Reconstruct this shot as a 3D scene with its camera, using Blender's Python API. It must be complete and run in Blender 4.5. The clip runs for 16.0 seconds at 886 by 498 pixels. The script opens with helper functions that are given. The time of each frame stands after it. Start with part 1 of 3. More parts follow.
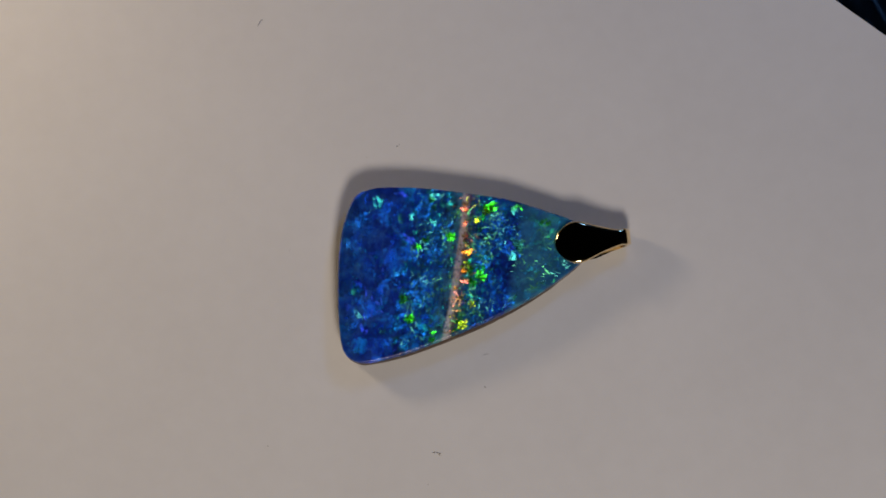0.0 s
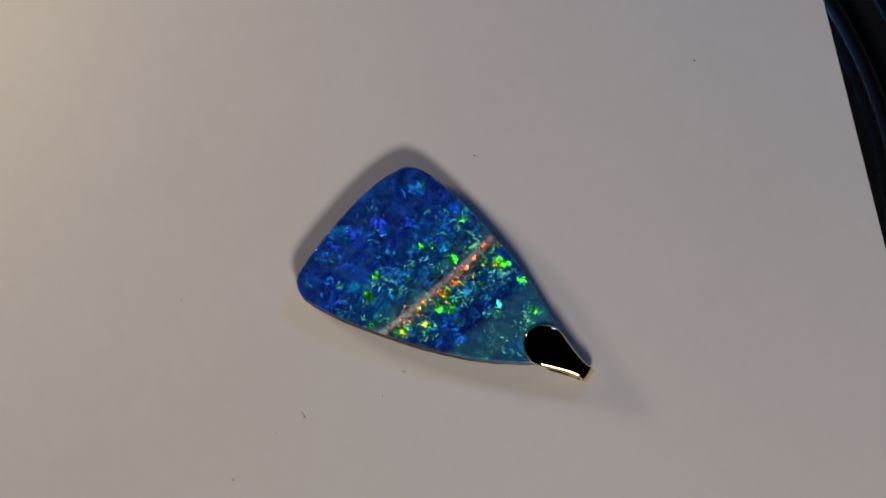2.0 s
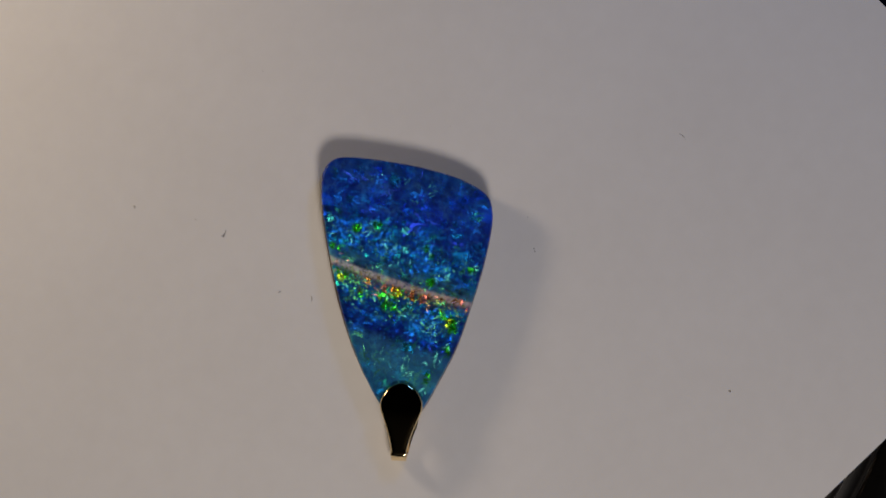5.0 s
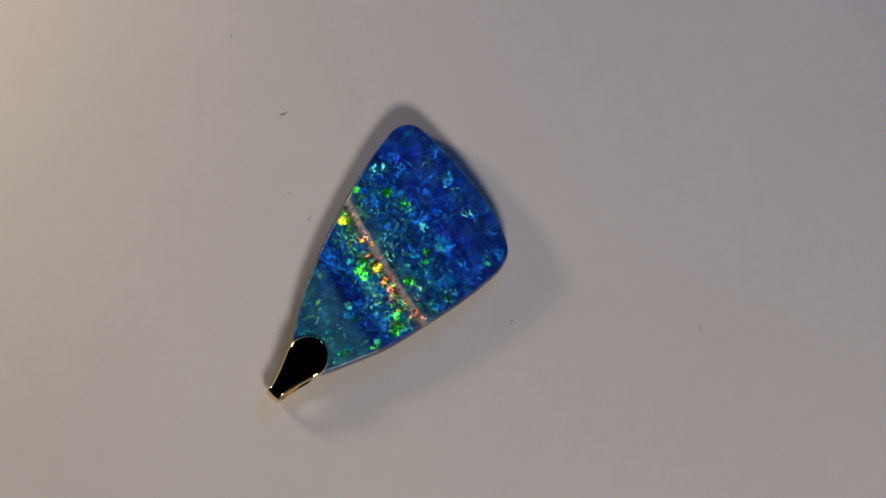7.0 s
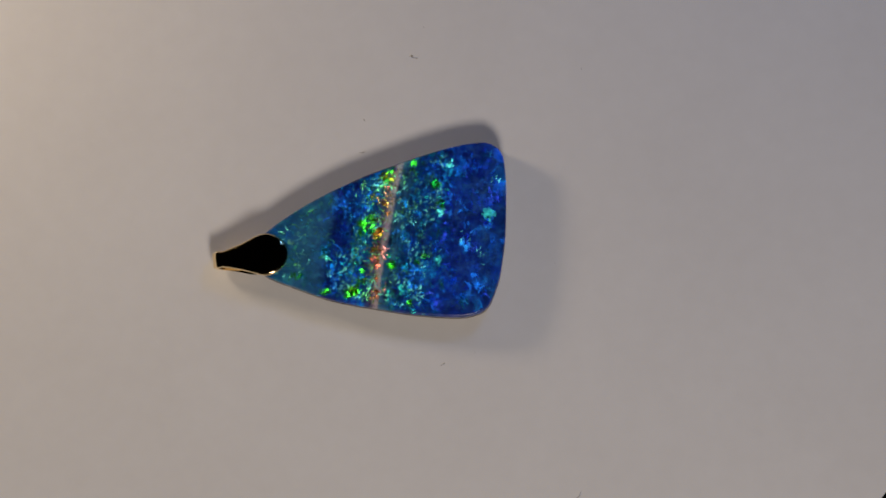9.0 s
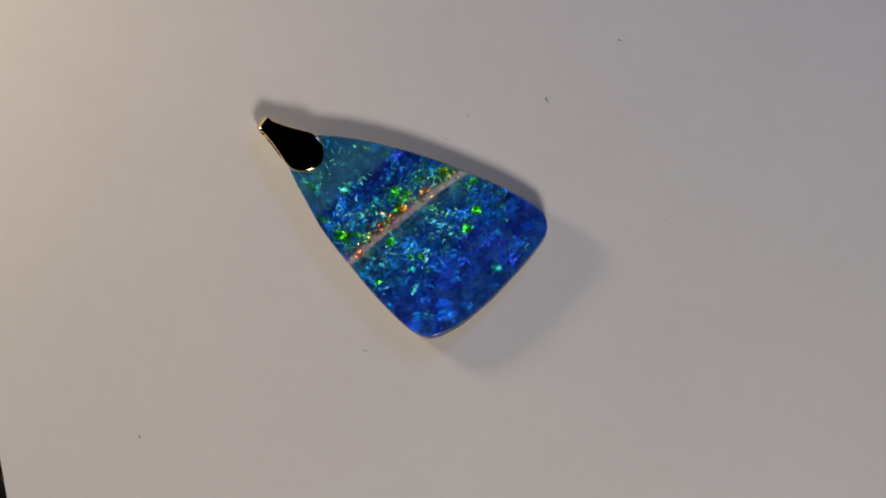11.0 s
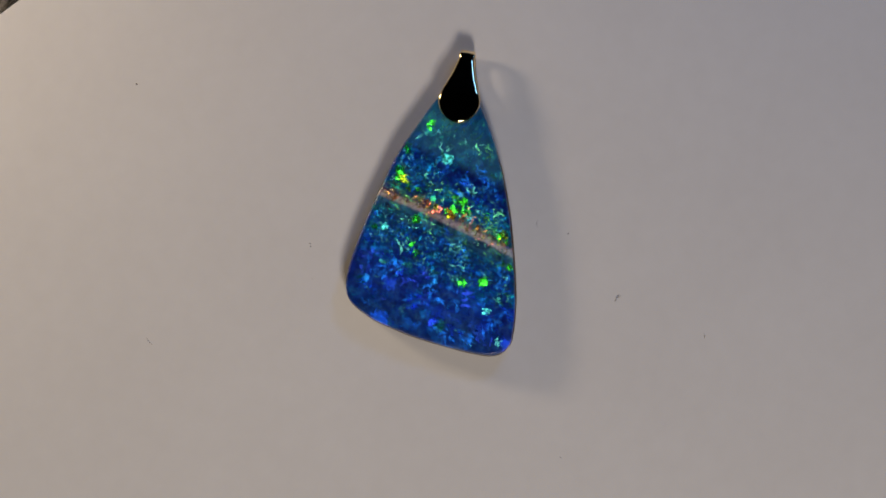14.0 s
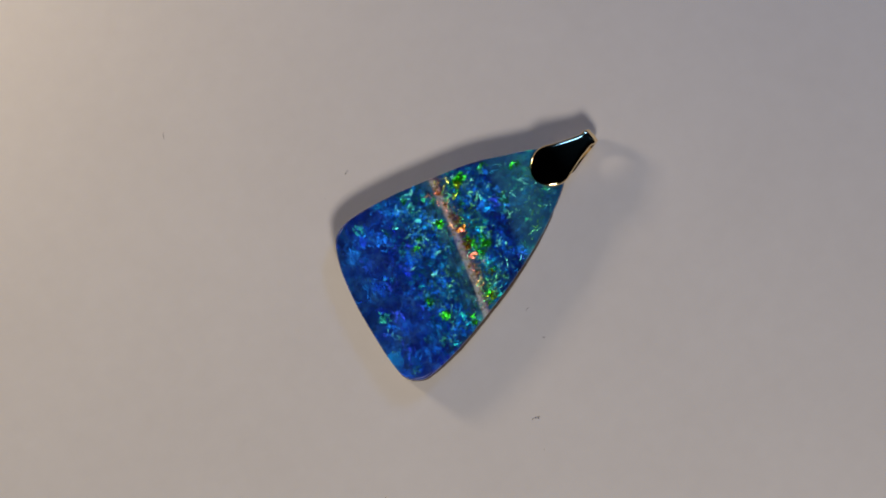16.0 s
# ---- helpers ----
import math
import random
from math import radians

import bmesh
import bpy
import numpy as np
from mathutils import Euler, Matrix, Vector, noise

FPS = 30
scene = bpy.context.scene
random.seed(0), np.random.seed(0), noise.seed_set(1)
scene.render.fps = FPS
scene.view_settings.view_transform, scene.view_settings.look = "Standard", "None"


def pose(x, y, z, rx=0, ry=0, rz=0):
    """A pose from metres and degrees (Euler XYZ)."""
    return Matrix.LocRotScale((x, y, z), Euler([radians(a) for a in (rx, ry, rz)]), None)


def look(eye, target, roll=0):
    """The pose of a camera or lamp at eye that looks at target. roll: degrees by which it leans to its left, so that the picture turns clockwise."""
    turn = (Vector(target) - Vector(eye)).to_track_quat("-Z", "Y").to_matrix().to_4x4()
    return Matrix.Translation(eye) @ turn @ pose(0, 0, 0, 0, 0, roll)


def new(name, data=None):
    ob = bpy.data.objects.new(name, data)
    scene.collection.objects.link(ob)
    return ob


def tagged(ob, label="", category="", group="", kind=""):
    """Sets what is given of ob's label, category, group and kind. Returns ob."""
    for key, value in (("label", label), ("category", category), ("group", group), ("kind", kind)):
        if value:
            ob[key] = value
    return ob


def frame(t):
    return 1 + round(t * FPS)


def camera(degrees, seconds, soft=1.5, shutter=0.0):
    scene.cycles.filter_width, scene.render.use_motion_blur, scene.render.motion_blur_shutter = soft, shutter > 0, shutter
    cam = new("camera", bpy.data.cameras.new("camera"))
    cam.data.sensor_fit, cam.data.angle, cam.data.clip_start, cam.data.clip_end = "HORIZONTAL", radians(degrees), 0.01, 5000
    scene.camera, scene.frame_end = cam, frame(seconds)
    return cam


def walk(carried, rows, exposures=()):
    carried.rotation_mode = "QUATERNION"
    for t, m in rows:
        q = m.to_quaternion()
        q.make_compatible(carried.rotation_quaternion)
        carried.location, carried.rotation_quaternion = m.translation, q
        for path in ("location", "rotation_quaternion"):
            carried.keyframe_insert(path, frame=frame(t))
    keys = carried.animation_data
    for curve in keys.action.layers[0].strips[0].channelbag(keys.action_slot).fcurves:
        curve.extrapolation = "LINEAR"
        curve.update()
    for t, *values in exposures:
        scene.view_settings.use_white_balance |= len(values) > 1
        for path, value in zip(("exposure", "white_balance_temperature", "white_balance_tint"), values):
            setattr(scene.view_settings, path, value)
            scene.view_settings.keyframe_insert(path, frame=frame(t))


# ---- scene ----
# The world's origin is the turntable's axis at the card's upper face.
MM = 0.001

cam = camera(14.89, 16.0, soft=1.75)
CAMERA = pose(0.00991, -0.03674, 0.36934, 5.766, 1.183, 0)
walk(cam, [(0.0, CAMERA), (16.0, CAMERA)], [(0.0, -0.31), (1.5, -0.34), (3.5, -0.37), (6.5, -0.35), (9.0, -0.30), (11.5, -0.15), (14.0, -0.26), (16.0, -0.15)])

# degrees that the disc has turned clockwise at each second
TURNS = [0.0, 20.38, 40.74, 61.16, 81.19, 100.44, 119.92, 139.92, 160.61, 181.9, 202.7, 223.35, 244.65, 266.17, 287.2, 308.36, 329.74]

# ---- light: three small lamps in a dark room ----
world = bpy.data.worlds.new("dark_room")
scene.world = world
world.use_nodes = True
world.node_tree.nodes["Background"].inputs["Color"].default_value = (0.5, 0.55, 0.7, 1)
world.node_tree.nodes["Background"].inputs["Strength"].default_value = 0.002


def area_lamp(name, eye, target, size, power, color):
    data = bpy.data.lights.new(name, "AREA")
    data.shape, data.size, data.energy, data.color = "DISK", size, power, color
    ob = new(name, data)
    ob.matrix_basis = look(eye, target)
    return ob


def lamp_at(name, azimuth, zenith, reach, size, power, color, target=(0, 0, 0)):
    a, z = radians(azimuth), radians(zenith)
    eye = Vector(target) + reach * Vector((math.cos(a) * math.sin(z), math.sin(a) * math.sin(z), math.cos(z)))
    return area_lamp(name, eye, target, size, power, color)


lamp_at("front_lamp", -77, 40.5, 0.30, 0.070, 0.455, (1.0, 0.885, 0.80))
lamp_at("warm_lamp", 149, 65, 0.130, 0.025, 0.058, (1.0, 0.79, 0.57))
lamp_at("cool_lamp", 58, 42, 0.18, 0.036, 0.039, (0.15, 0.40, 1.0))


# ---- materials ----
def material(name):
    m = bpy.data.materials.new(name)
    m.use_nodes = True
    return m, m.node_tree.nodes, m.node_tree.links, m.node_tree.nodes["Principled BSDF"]


def math_node(nodes, links, op, a, b=0.0, c=0.0, clamp=False):
    n = nodes.new("ShaderNodeMath")
    n.operation, n.use_clamp = op, clamp
    for i, v in enumerate((a, b, c)):
        if isinstance(v, (int, float)):
            n.inputs[i].default_value = v
        else:
            links.new(v, n.inputs[i])
    return n.outputs[0]


def ramp(nodes, links, fac, stops, interpolation="LINEAR"):
    n = nodes.new("ShaderNodeValToRGB")
    n.color_ramp.interpolation = interpolation
    els = n.color_ramp.elements
    while len(els) < len(stops):
        els.new(0.5)
    for e, (at, color) in zip(els, stops):
        e.position = at
        e.color = (*color, 1) if len(color) == 3 else color
    links.new(fac, n.inputs[0])
    return n.outputs[0]


def mix_color(nodes, links, fac, a, b, mode="MIX"):
    n = nodes.new("ShaderNodeMix")
    n.data_type, n.blend_type = "RGBA", mode
    for socket, v in ((n.inputs[0], fac), (n.inputs[6], a), (n.inputs[7], b)):
        if isinstance(v, (int, float)):
            socket.default_value = v
        elif isinstance(v, tuple):
            socket.default_value = (*v, 1)
        else:
            links.new(v, socket)
    return n.outputs[2]


def object_mm(nodes, links):
    tex = nodes.new("ShaderNodeTexCoord")
    scale = nodes.new("ShaderNodeVectorMath")
    scale.operation = "SCALE"
    scale.inputs["Scale"].default_value = 1000
    links.new(tex.outputs["Object"], scale.inputs[0])
    return scale.outputs[0]


def noise_tex(nodes, links, vec, scale, detail=4, rough=0.55):
    n = nodes.new("ShaderNodeTexNoise")
    n.inputs["Scale"].default_value, n.inputs["Detail"].default_value, n.inputs["Roughness"].default_value = scale, detail, rough
    links.new(vec, n.inputs["Vector"])
    return n


def bump(nodes, links, height, strength, distance, bsdf):
    n = nodes.new("ShaderNodeBump")
    n.inputs["Strength"].default_value, n.inputs["Distance"].default_value = strength, distance
    links.new(height, n.inputs["Height"])
    links.new(n.outputs[0], bsdf.inputs["Normal"])


def plain_material(name, low, high, scale, roughness, metallic=0.0, relief=0.0, coat=0.0, specular=0.5):
    """A surface whose colour wanders between low and high at two scales (scale per mm)."""
    m, nodes, links, bsdf = material(name)
    p = object_mm(nodes, links)
    big, fine = noise_tex(nodes, links, p, scale), noise_tex(nodes, links, p, scale * 9)
    f = math_node(nodes, links, "ADD", math_node(nodes, links, "MULTIPLY", big.outputs[0], 0.6), math_node(nodes, links, "MULTIPLY", fine.outputs[0], 0.4))
    links.new(ramp(nodes, links, f, [(0.3, low), (0.7, high)]), bsdf.inputs["Base Color"])
    bsdf.inputs["Roughness"].default_value, bsdf.inputs["Metallic"].default_value = roughness, metallic
    bsdf.inputs["Coat Weight"].default_value, bsdf.inputs["Specular IOR Level"].default_value = coat, specular
    if relief:
        bump(nodes, links, fine.outputs[0], 0.5, relief * MM, bsdf)
    return m


CARD = plain_material("white_card", (0.74, 0.725, 0.70), (0.79, 0.78, 0.76), 0.05, 0.6, relief=0.004)
FELT = plain_material("black_felt", (0.004, 0.004, 0.004), (0.012, 0.012, 0.013), 0.8, 0.95, relief=0.05, specular=0.05)
SMOKED = plain_material("smoked_metal", (0.09, 0.085, 0.085), (0.14, 0.135, 0.13), 0.15, 0.27, metallic=1.0, relief=0.002)
BEVEL = plain_material("dark_bevel", (0.14, 0.14, 0.14), (0.20, 0.198, 0.195), 0.3, 0.36, metallic=1.0, relief=0.003)
CHROME = plain_material("dull_chrome", (0.60, 0.60, 0.61), (0.70, 0.695, 0.69), 0.12, 0.25, metallic=1.0, relief=0.002)
GOLD = plain_material("yellow_gold", (0.93, 0.71, 0.38), (0.98, 0.79, 0.47), 0.4, 0.07, metallic=1.0, relief=0.0006)
IRONSTONE = plain_material("dark_ironstone", (0.035, 0.022, 0.013), (0.13, 0.085, 0.05), 0.6, 0.55, relief=0.02)
DUST = plain_material("grey_dust", (0.12, 0.10, 0.09), (0.30, 0.27, 0.24), 2.0, 0.9)
TABLE = plain_material("dark_tabletop", (0.02, 0.017, 0.016), (0.045, 0.038, 0.034), 0.01, 0.35)
WALL = plain_material("dark_wall", (0.03, 0.03, 0.034), (0.045, 0.045, 0.05), 0.002, 0.9)


def opal_material():
    m, nodes, links, bsdf = material("blue_opal")
    p = object_mm(nodes, links)
    warp = noise_tex(nodes, links, p, 0.5, 3)
    wv = nodes.new("ShaderNodeVectorMath")
    wv.operation = "MULTIPLY_ADD"
    links.new(warp.outputs["Color"], wv.inputs[0])
    wv.inputs[1].default_value, wv.inputs[2].default_value = (1.1, 1.1, 1.1), (-0.55, -0.55, -0.55)
    pw = nodes.new("ShaderNodeVectorMath")
    links.new(p, pw.inputs[0]), links.new(wv.outputs[0], pw.inputs[1])
    sep = nodes.new("ShaderNodeSeparateXYZ")
    links.new(pw.outputs[0], sep.inputs[0])
    x, y = sep.outputs[0], sep.outputs[1]
    straight = nodes.new("ShaderNodeSeparateXYZ")
    links.new(p, straight.inputs[0])
    x = math_node(nodes, links, "ADD", math_node(nodes, links, "MULTIPLY", x, 0.3), math_node(nodes, links, "MULTIPLY", straight.outputs[0], 0.7))
    # the pale vein: x = 4.2 + 0.13 y - 0.004 y^2; seam is the distance from it
    curve = math_node(nodes, links, "MULTIPLY_ADD", math_node(nodes, links, "MULTIPLY_ADD", y, -0.004, 0.13), y, 4.2)
    seam = math_node(nodes, links, "SUBTRACT", x, curve)
    unit = math_node(nodes, links, "MULTIPLY_ADD", seam, 1 / 28, 0.5, clamp=True)  # -14..14 mm
    U = lambda mm: mm / 28 + 0.5
    body = ramp(nodes, links, unit, [
        (U(-13), (0.008, 0.066, 0.328)), (U(-9), (0.005, 0.033, 0.343)), (U(-5), (0.003, 0.024, 0.370)), (U(-2.4), (0.002, 0.030, 0.330)),
        (U(-1.6), (0.023, 0.117, 0.281)), (U(-0.4), (0.070, 0.190, 0.320)), (U(-0.15), (0.300, 0.280, 0.340)), (U(0.15), (0.280, 0.200, 0.250)),
        (U(0.45), (0.120, 0.110, 0.200)), (U(1.2), (0.003, 0.034, 0.340)), (U(4.2), (0.002, 0.024, 0.340)), (U(5.7), (0.002, 0.017, 0.234)), (U(6.2), (0.027, 0.133, 0.328)),
        (U(8.5), (0.035, 0.172, 0.328)), (U(12), (0.012, 0.109, 0.296))])
    stain = noise_tex(nodes, links, pw.outputs[0], 0.75, 5, 0.62)
    shade = ramp(nodes, links, stain.outputs[0], [(0.36, (0.04, 0.05, 0.13)), (0.46, (0.28, 0.34, 0.46)), (0.55, (0.75, 0.8, 0.82)), (0.66, (1.8, 2.4, 1.25))])
    calm = ramp(nodes, links, unit, [(U(-13), (0.7,) * 3), (U(-7.5), (0.7,) * 3), (U(-5), (1.0,) * 3), (U(5.6), (1.0,) * 3), (U(6.6), (0.45,) * 3)])
    color = mix_color(nodes, links, calm, body, shade, "MULTIPLY")
    # fine layers that run beside the vein
    layer_at = nodes.new("ShaderNodeCombineXYZ")
    links.new(math_node(nodes, links, "MULTIPLY", seam, 2.6), layer_at.inputs[0])
    links.new(math_node(nodes, links, "MULTIPLY", y, 0.16), layer_at.inputs[1])
    layers = ramp(nodes, links, noise_tex(nodes, links, layer_at.outputs[0], 1.0, 4, 0.6).outputs[0], [(0.46, (0.0,) * 3), (0.60, (0.75,) * 3)])
    beside = ramp(nodes, links, unit, [(U(-5.5), (0.0,) * 3), (U(-3), (0.3,) * 3), (U(-1.9), (0.4,) * 3), (U(-1.6), (0.9,) * 3), (U(-0.6), (0.9,) * 3), (U(-0.2), (0.0,) * 3), (U(0.6), (0.0,) * 3), (U(1.2), (0.2,) * 3), (U(4), (0.0,) * 3)])
    color = mix_color(nodes, links, math_node(nodes, links, "MULTIPLY", layers, beside), color, (0.03, 0.16, 0.30))
    # hazy threads along the healed cracks, closest together in the plain blue end
    haze = ramp(nodes, links, unit, [(U(-13), (1.0,) * 3), (U(-6.5), (0.9,) * 3), (U(-4), (0.35,) * 3), (U(5.5), (0.3,) * 3), (U(7), (0.15,) * 3)])
    fade = ramp(nodes, links, noise_tex(nodes, links, p, 0.45, 3).outputs[0], [(0.38, (0.1,) * 3), (0.62, (1.0,) * 3)])
    thread = None
    for scale, reach, strength in ((0.40, 0.16, 0.55), (0.85, 0.13, 0.40)):
        crack = nodes.new("ShaderNodeTexVoronoi")
        crack.feature = "DISTANCE_TO_EDGE"
        crack.inputs["Scale"].default_value = scale
        bent = nodes.new("ShaderNodeVectorMath")
        bent.operation = "MULTIPLY_ADD"
        links.new(noise_tex(nodes, links, p, 0.9, 5, 0.65).outputs["Color"], bent.inputs[0])
        bent.inputs[1].default_value = (2.4, 2.4, 2.4)
        links.new(pw.outputs[0], bent.inputs[2])
        links.new(bent.outputs[0], crack.inputs["Vector"])
        line = ramp(nodes, links, crack.outputs["Distance"], [(0.0, (strength,) * 3), (reach * 0.3, (strength * 0.45,) * 3), (reach, (0, 0, 0))])
        thread = line if thread is None else math_node(nodes, links, "MAXIMUM", thread, line)
    thread = math_node(nodes, links, "MULTIPLY", math_node(nodes, links, "MULTIPLY", thread, haze), fade)
    speck = ramp(nodes, links, noise_tex(nodes, links, p, 3.2, 5, 0.7).outputs[0], [(0.36, (0.15,) * 3), (0.54, (1.0,) * 3)])
    in_vein = ramp(nodes, links, unit, [(U(-0.45), (0.0,) * 3), (U(-0.2), (0.9,) * 3), (U(0.15), (0.9,) * 3), (U(0.5), (0.0,) * 3)])
    color = mix_color(nodes, links, math_node(nodes, links, "MULTIPLY", speck, in_vein), color, ramp(nodes, links, math_node(nodes, links, "MULTIPLY_ADD", y, 1 / 16, 0.6, clamp=True), [(0.2, (0.66, 0.66, 0.70)), (0.55, (0.58, 0.46, 0.48))]))
    color = mix_color(nodes, links, thread, color, (0.05, 0.20, 0.54))
    links.new(color, bsdf.inputs["Base Color"])
    bsdf.inputs["Roughness"].default_value = 0.3
    bsdf.inputs["Coat Weight"].default_value, bsdf.inputs["Coat Roughness"].default_value = 0.5, 0.08
    # play of colour: cells of silica layers, each tilted its own way, each with its own hue
    hue_at = ramp(nodes, links, unit, [(U(-13), (0.34,) * 3), (U(-8.5), (0.26,) * 3), (U(-6), (0.40,) * 3), (U(-3.5), (0.47,) * 3), (U(-1.5), (0.46,) * 3), (U(-0.4), (0.60,) * 3),
                                       (U(0.3), (0.90,) * 3), (U(0.8), (0.72,) * 3), (U(2.2), (0.45,) * 3), (U(5.5), (0.34,) * 3), (U(7), (0.58,) * 3), (U(12), (0.58,) * 3)])
    ragged = noise_tex(nodes, links, p, 2.6, 3, 0.6)
    rv = nodes.new("ShaderNodeVectorMath")
    rv.operation = "MULTIPLY_ADD"
    links.new(ragged.outputs["Color"], rv.inputs[0])
    rv.inputs[1].default_value = (1.3, 1.3, 1.3)
    links.new(pw.outputs[0], rv.inputs[2])
    shaders = []
    for scale, spread, tilt, rough, seed, stretch in ((0.62, 0.22, 0.70, 0.42, 0.0, (1.2, 0.8, 1)), (1.3, 0.30, 0.95, 0.32, 21.0, (1.8, 0.6, 1)), (2.2, 0.36, 0.95, 0.32, 37.0, (0.7, 1.8, 1))):
        v = nodes.new("ShaderNodeTexVoronoi")
        v.feature = "SMOOTH_F1"
        v.inputs["Scale"].default_value, v.inputs["Smoothness"].default_value = scale, 0.2
        shift = nodes.new("ShaderNodeVectorMath")
        shift.operation = "MULTIPLY_ADD"
        links.new(rv.outputs[0], shift.inputs[0])
        shift.inputs[1].default_value = stretch
        shift.inputs[2].default_value = (seed, seed * 0.7, seed * 0.3)
        links.new(shift.outputs[0], v.inputs["Vector"])
        cell = nodes.new("ShaderNodeSeparateXYZ")
        links.new(v.outputs["Color"], cell.inputs[0])
        hue = math_node(nodes, links, "ADD", hue_at if scale > 1 else math_node(nodes, links, "MINIMUM", hue_at, 0.38), math_node(nodes, links, "MULTIPLY_ADD", cell.outputs[2], spread, -spread / 2), clamp=True)
        flash = ramp(nodes, links, hue, FLASH)
        nx = math_node(nodes, links, "MULTIPLY_ADD", cell.outputs[0], 2 * tilt, -tilt)
        ny = math_node(nodes, links, "MULTIPLY_ADD", cell.outputs[1], 2 * tilt, -tilt)
        vec = nodes.new("ShaderNodeCombineXYZ")
        links.new(nx, vec.inputs[0]), links.new(ny, vec.inputs[1])
        vec.inputs[2].default_value = 1.0
        turn = nodes.new("ShaderNodeVectorTransform")
        turn.vector_type, turn.convert_from, turn.convert_to = "NORMAL", "OBJECT", "WORLD"
        links.new(vec.outputs[0], turn.inputs[0])
        g = nodes.new("ShaderNodeBsdfAnisotropic")
        g.inputs["Roughness"].default_value = rough
        links.new(flash, g.inputs["Color"]), links.new(turn.outputs[0], g.inputs["Normal"])
        shaders.append(g.outputs[0])
    fine = nodes.new("ShaderNodeMixShader")
    pick = noise_tex(nodes, links, p, 0.8, 4)
    links.new(ramp(nodes, links, pick.outputs[0], [(0.36, (0, 0, 0)), (0.5, (1, 1, 1))]), fine.inputs[0])
    links.new(shaders[1], fine.inputs[1]), links.new(shaders[2], fine.inputs[2])
    both = nodes.new("ShaderNodeMixShader")
    links.new(ramp(nodes, links, unit, [(U(-13), (0.2,) * 3), (U(-7.5), (0.15,) * 3), (U(-4), (0.75,) * 3), (U(5.5), (0.75,) * 3), (U(7), (0.5,) * 3)]), both.inputs[0])
    links.new(shaders[0], both.inputs[1]), links.new(fine.outputs[0], both.inputs[2])
    final = nodes.new("ShaderNodeMixShader")
    # the layers lie in stripes along the vein, broken into clusters
    along = nodes.new("ShaderNodeCombineXYZ")
    links.new(math_node(nodes, links, "MULTIPLY", seam, 1.6), along.inputs[0])
    links.new(math_node(nodes, links, "MULTIPLY", y, 0.35), along.inputs[1])
    stripe = noise_tex(nodes, links, along.outputs[0], 0.8, 5, 0.65)
    cluster = noise_tex(nodes, links, pw.outputs[0], 0.55, 7, 0.7)
    f = math_node(nodes, links, "ADD", math_node(nodes, links, "MULTIPLY", stripe.outputs[0], 0.45), math_node(nodes, links, "MULTIPLY", cluster.outputs[0], 0.55))
    amount = ramp(nodes, links, f, [(0.42, (0.02,) * 3), (0.5, (0.30,) * 3), (0.58, (0.60,) * 3)])
    gain = ramp(nodes, links, unit, [(U(-13), (0.6,) * 3), (U(-7), (0.55,) * 3), (U(-5), (0.9,) * 3), (U(-1.8), (1.0,) * 3), (U(-1.2), (0.5,) * 3), (U(-0.25), (0.35,) * 3), (U(0.3), (0.4,) * 3), (U(0.7), (1.0,) * 3),
                                     (U(4.0), (1.0,) * 3), (U(5.6), (0.6,) * 3), (U(6.6), (0.3,) * 3), (U(12), (0.4,) * 3)])
    links.new(math_node(nodes, links, "MULTIPLY", amount, gain), final.inputs[0])
    links.new(bsdf.outputs[0], final.inputs[1]), links.new(both.outputs[0], final.inputs[2])
    links.new(final.outputs[0], nodes["Material Output"].inputs["Surface"])
    return m


FLASH = [(0.0, (0.02, 0.035, 0.85)), (0.3, (0.005, 0.10, 0.95)), (0.46, (0.005, 0.36, 0.85)), (0.58, (0.02, 0.65, 0.50)),
         (0.70, (0.06, 0.85, 0.10)), (0.82, (0.65, 0.80, 0.03)), (0.90, (1.0, 0.40, 0.03)), (0.97, (1.0, 0.14, 0.10))]


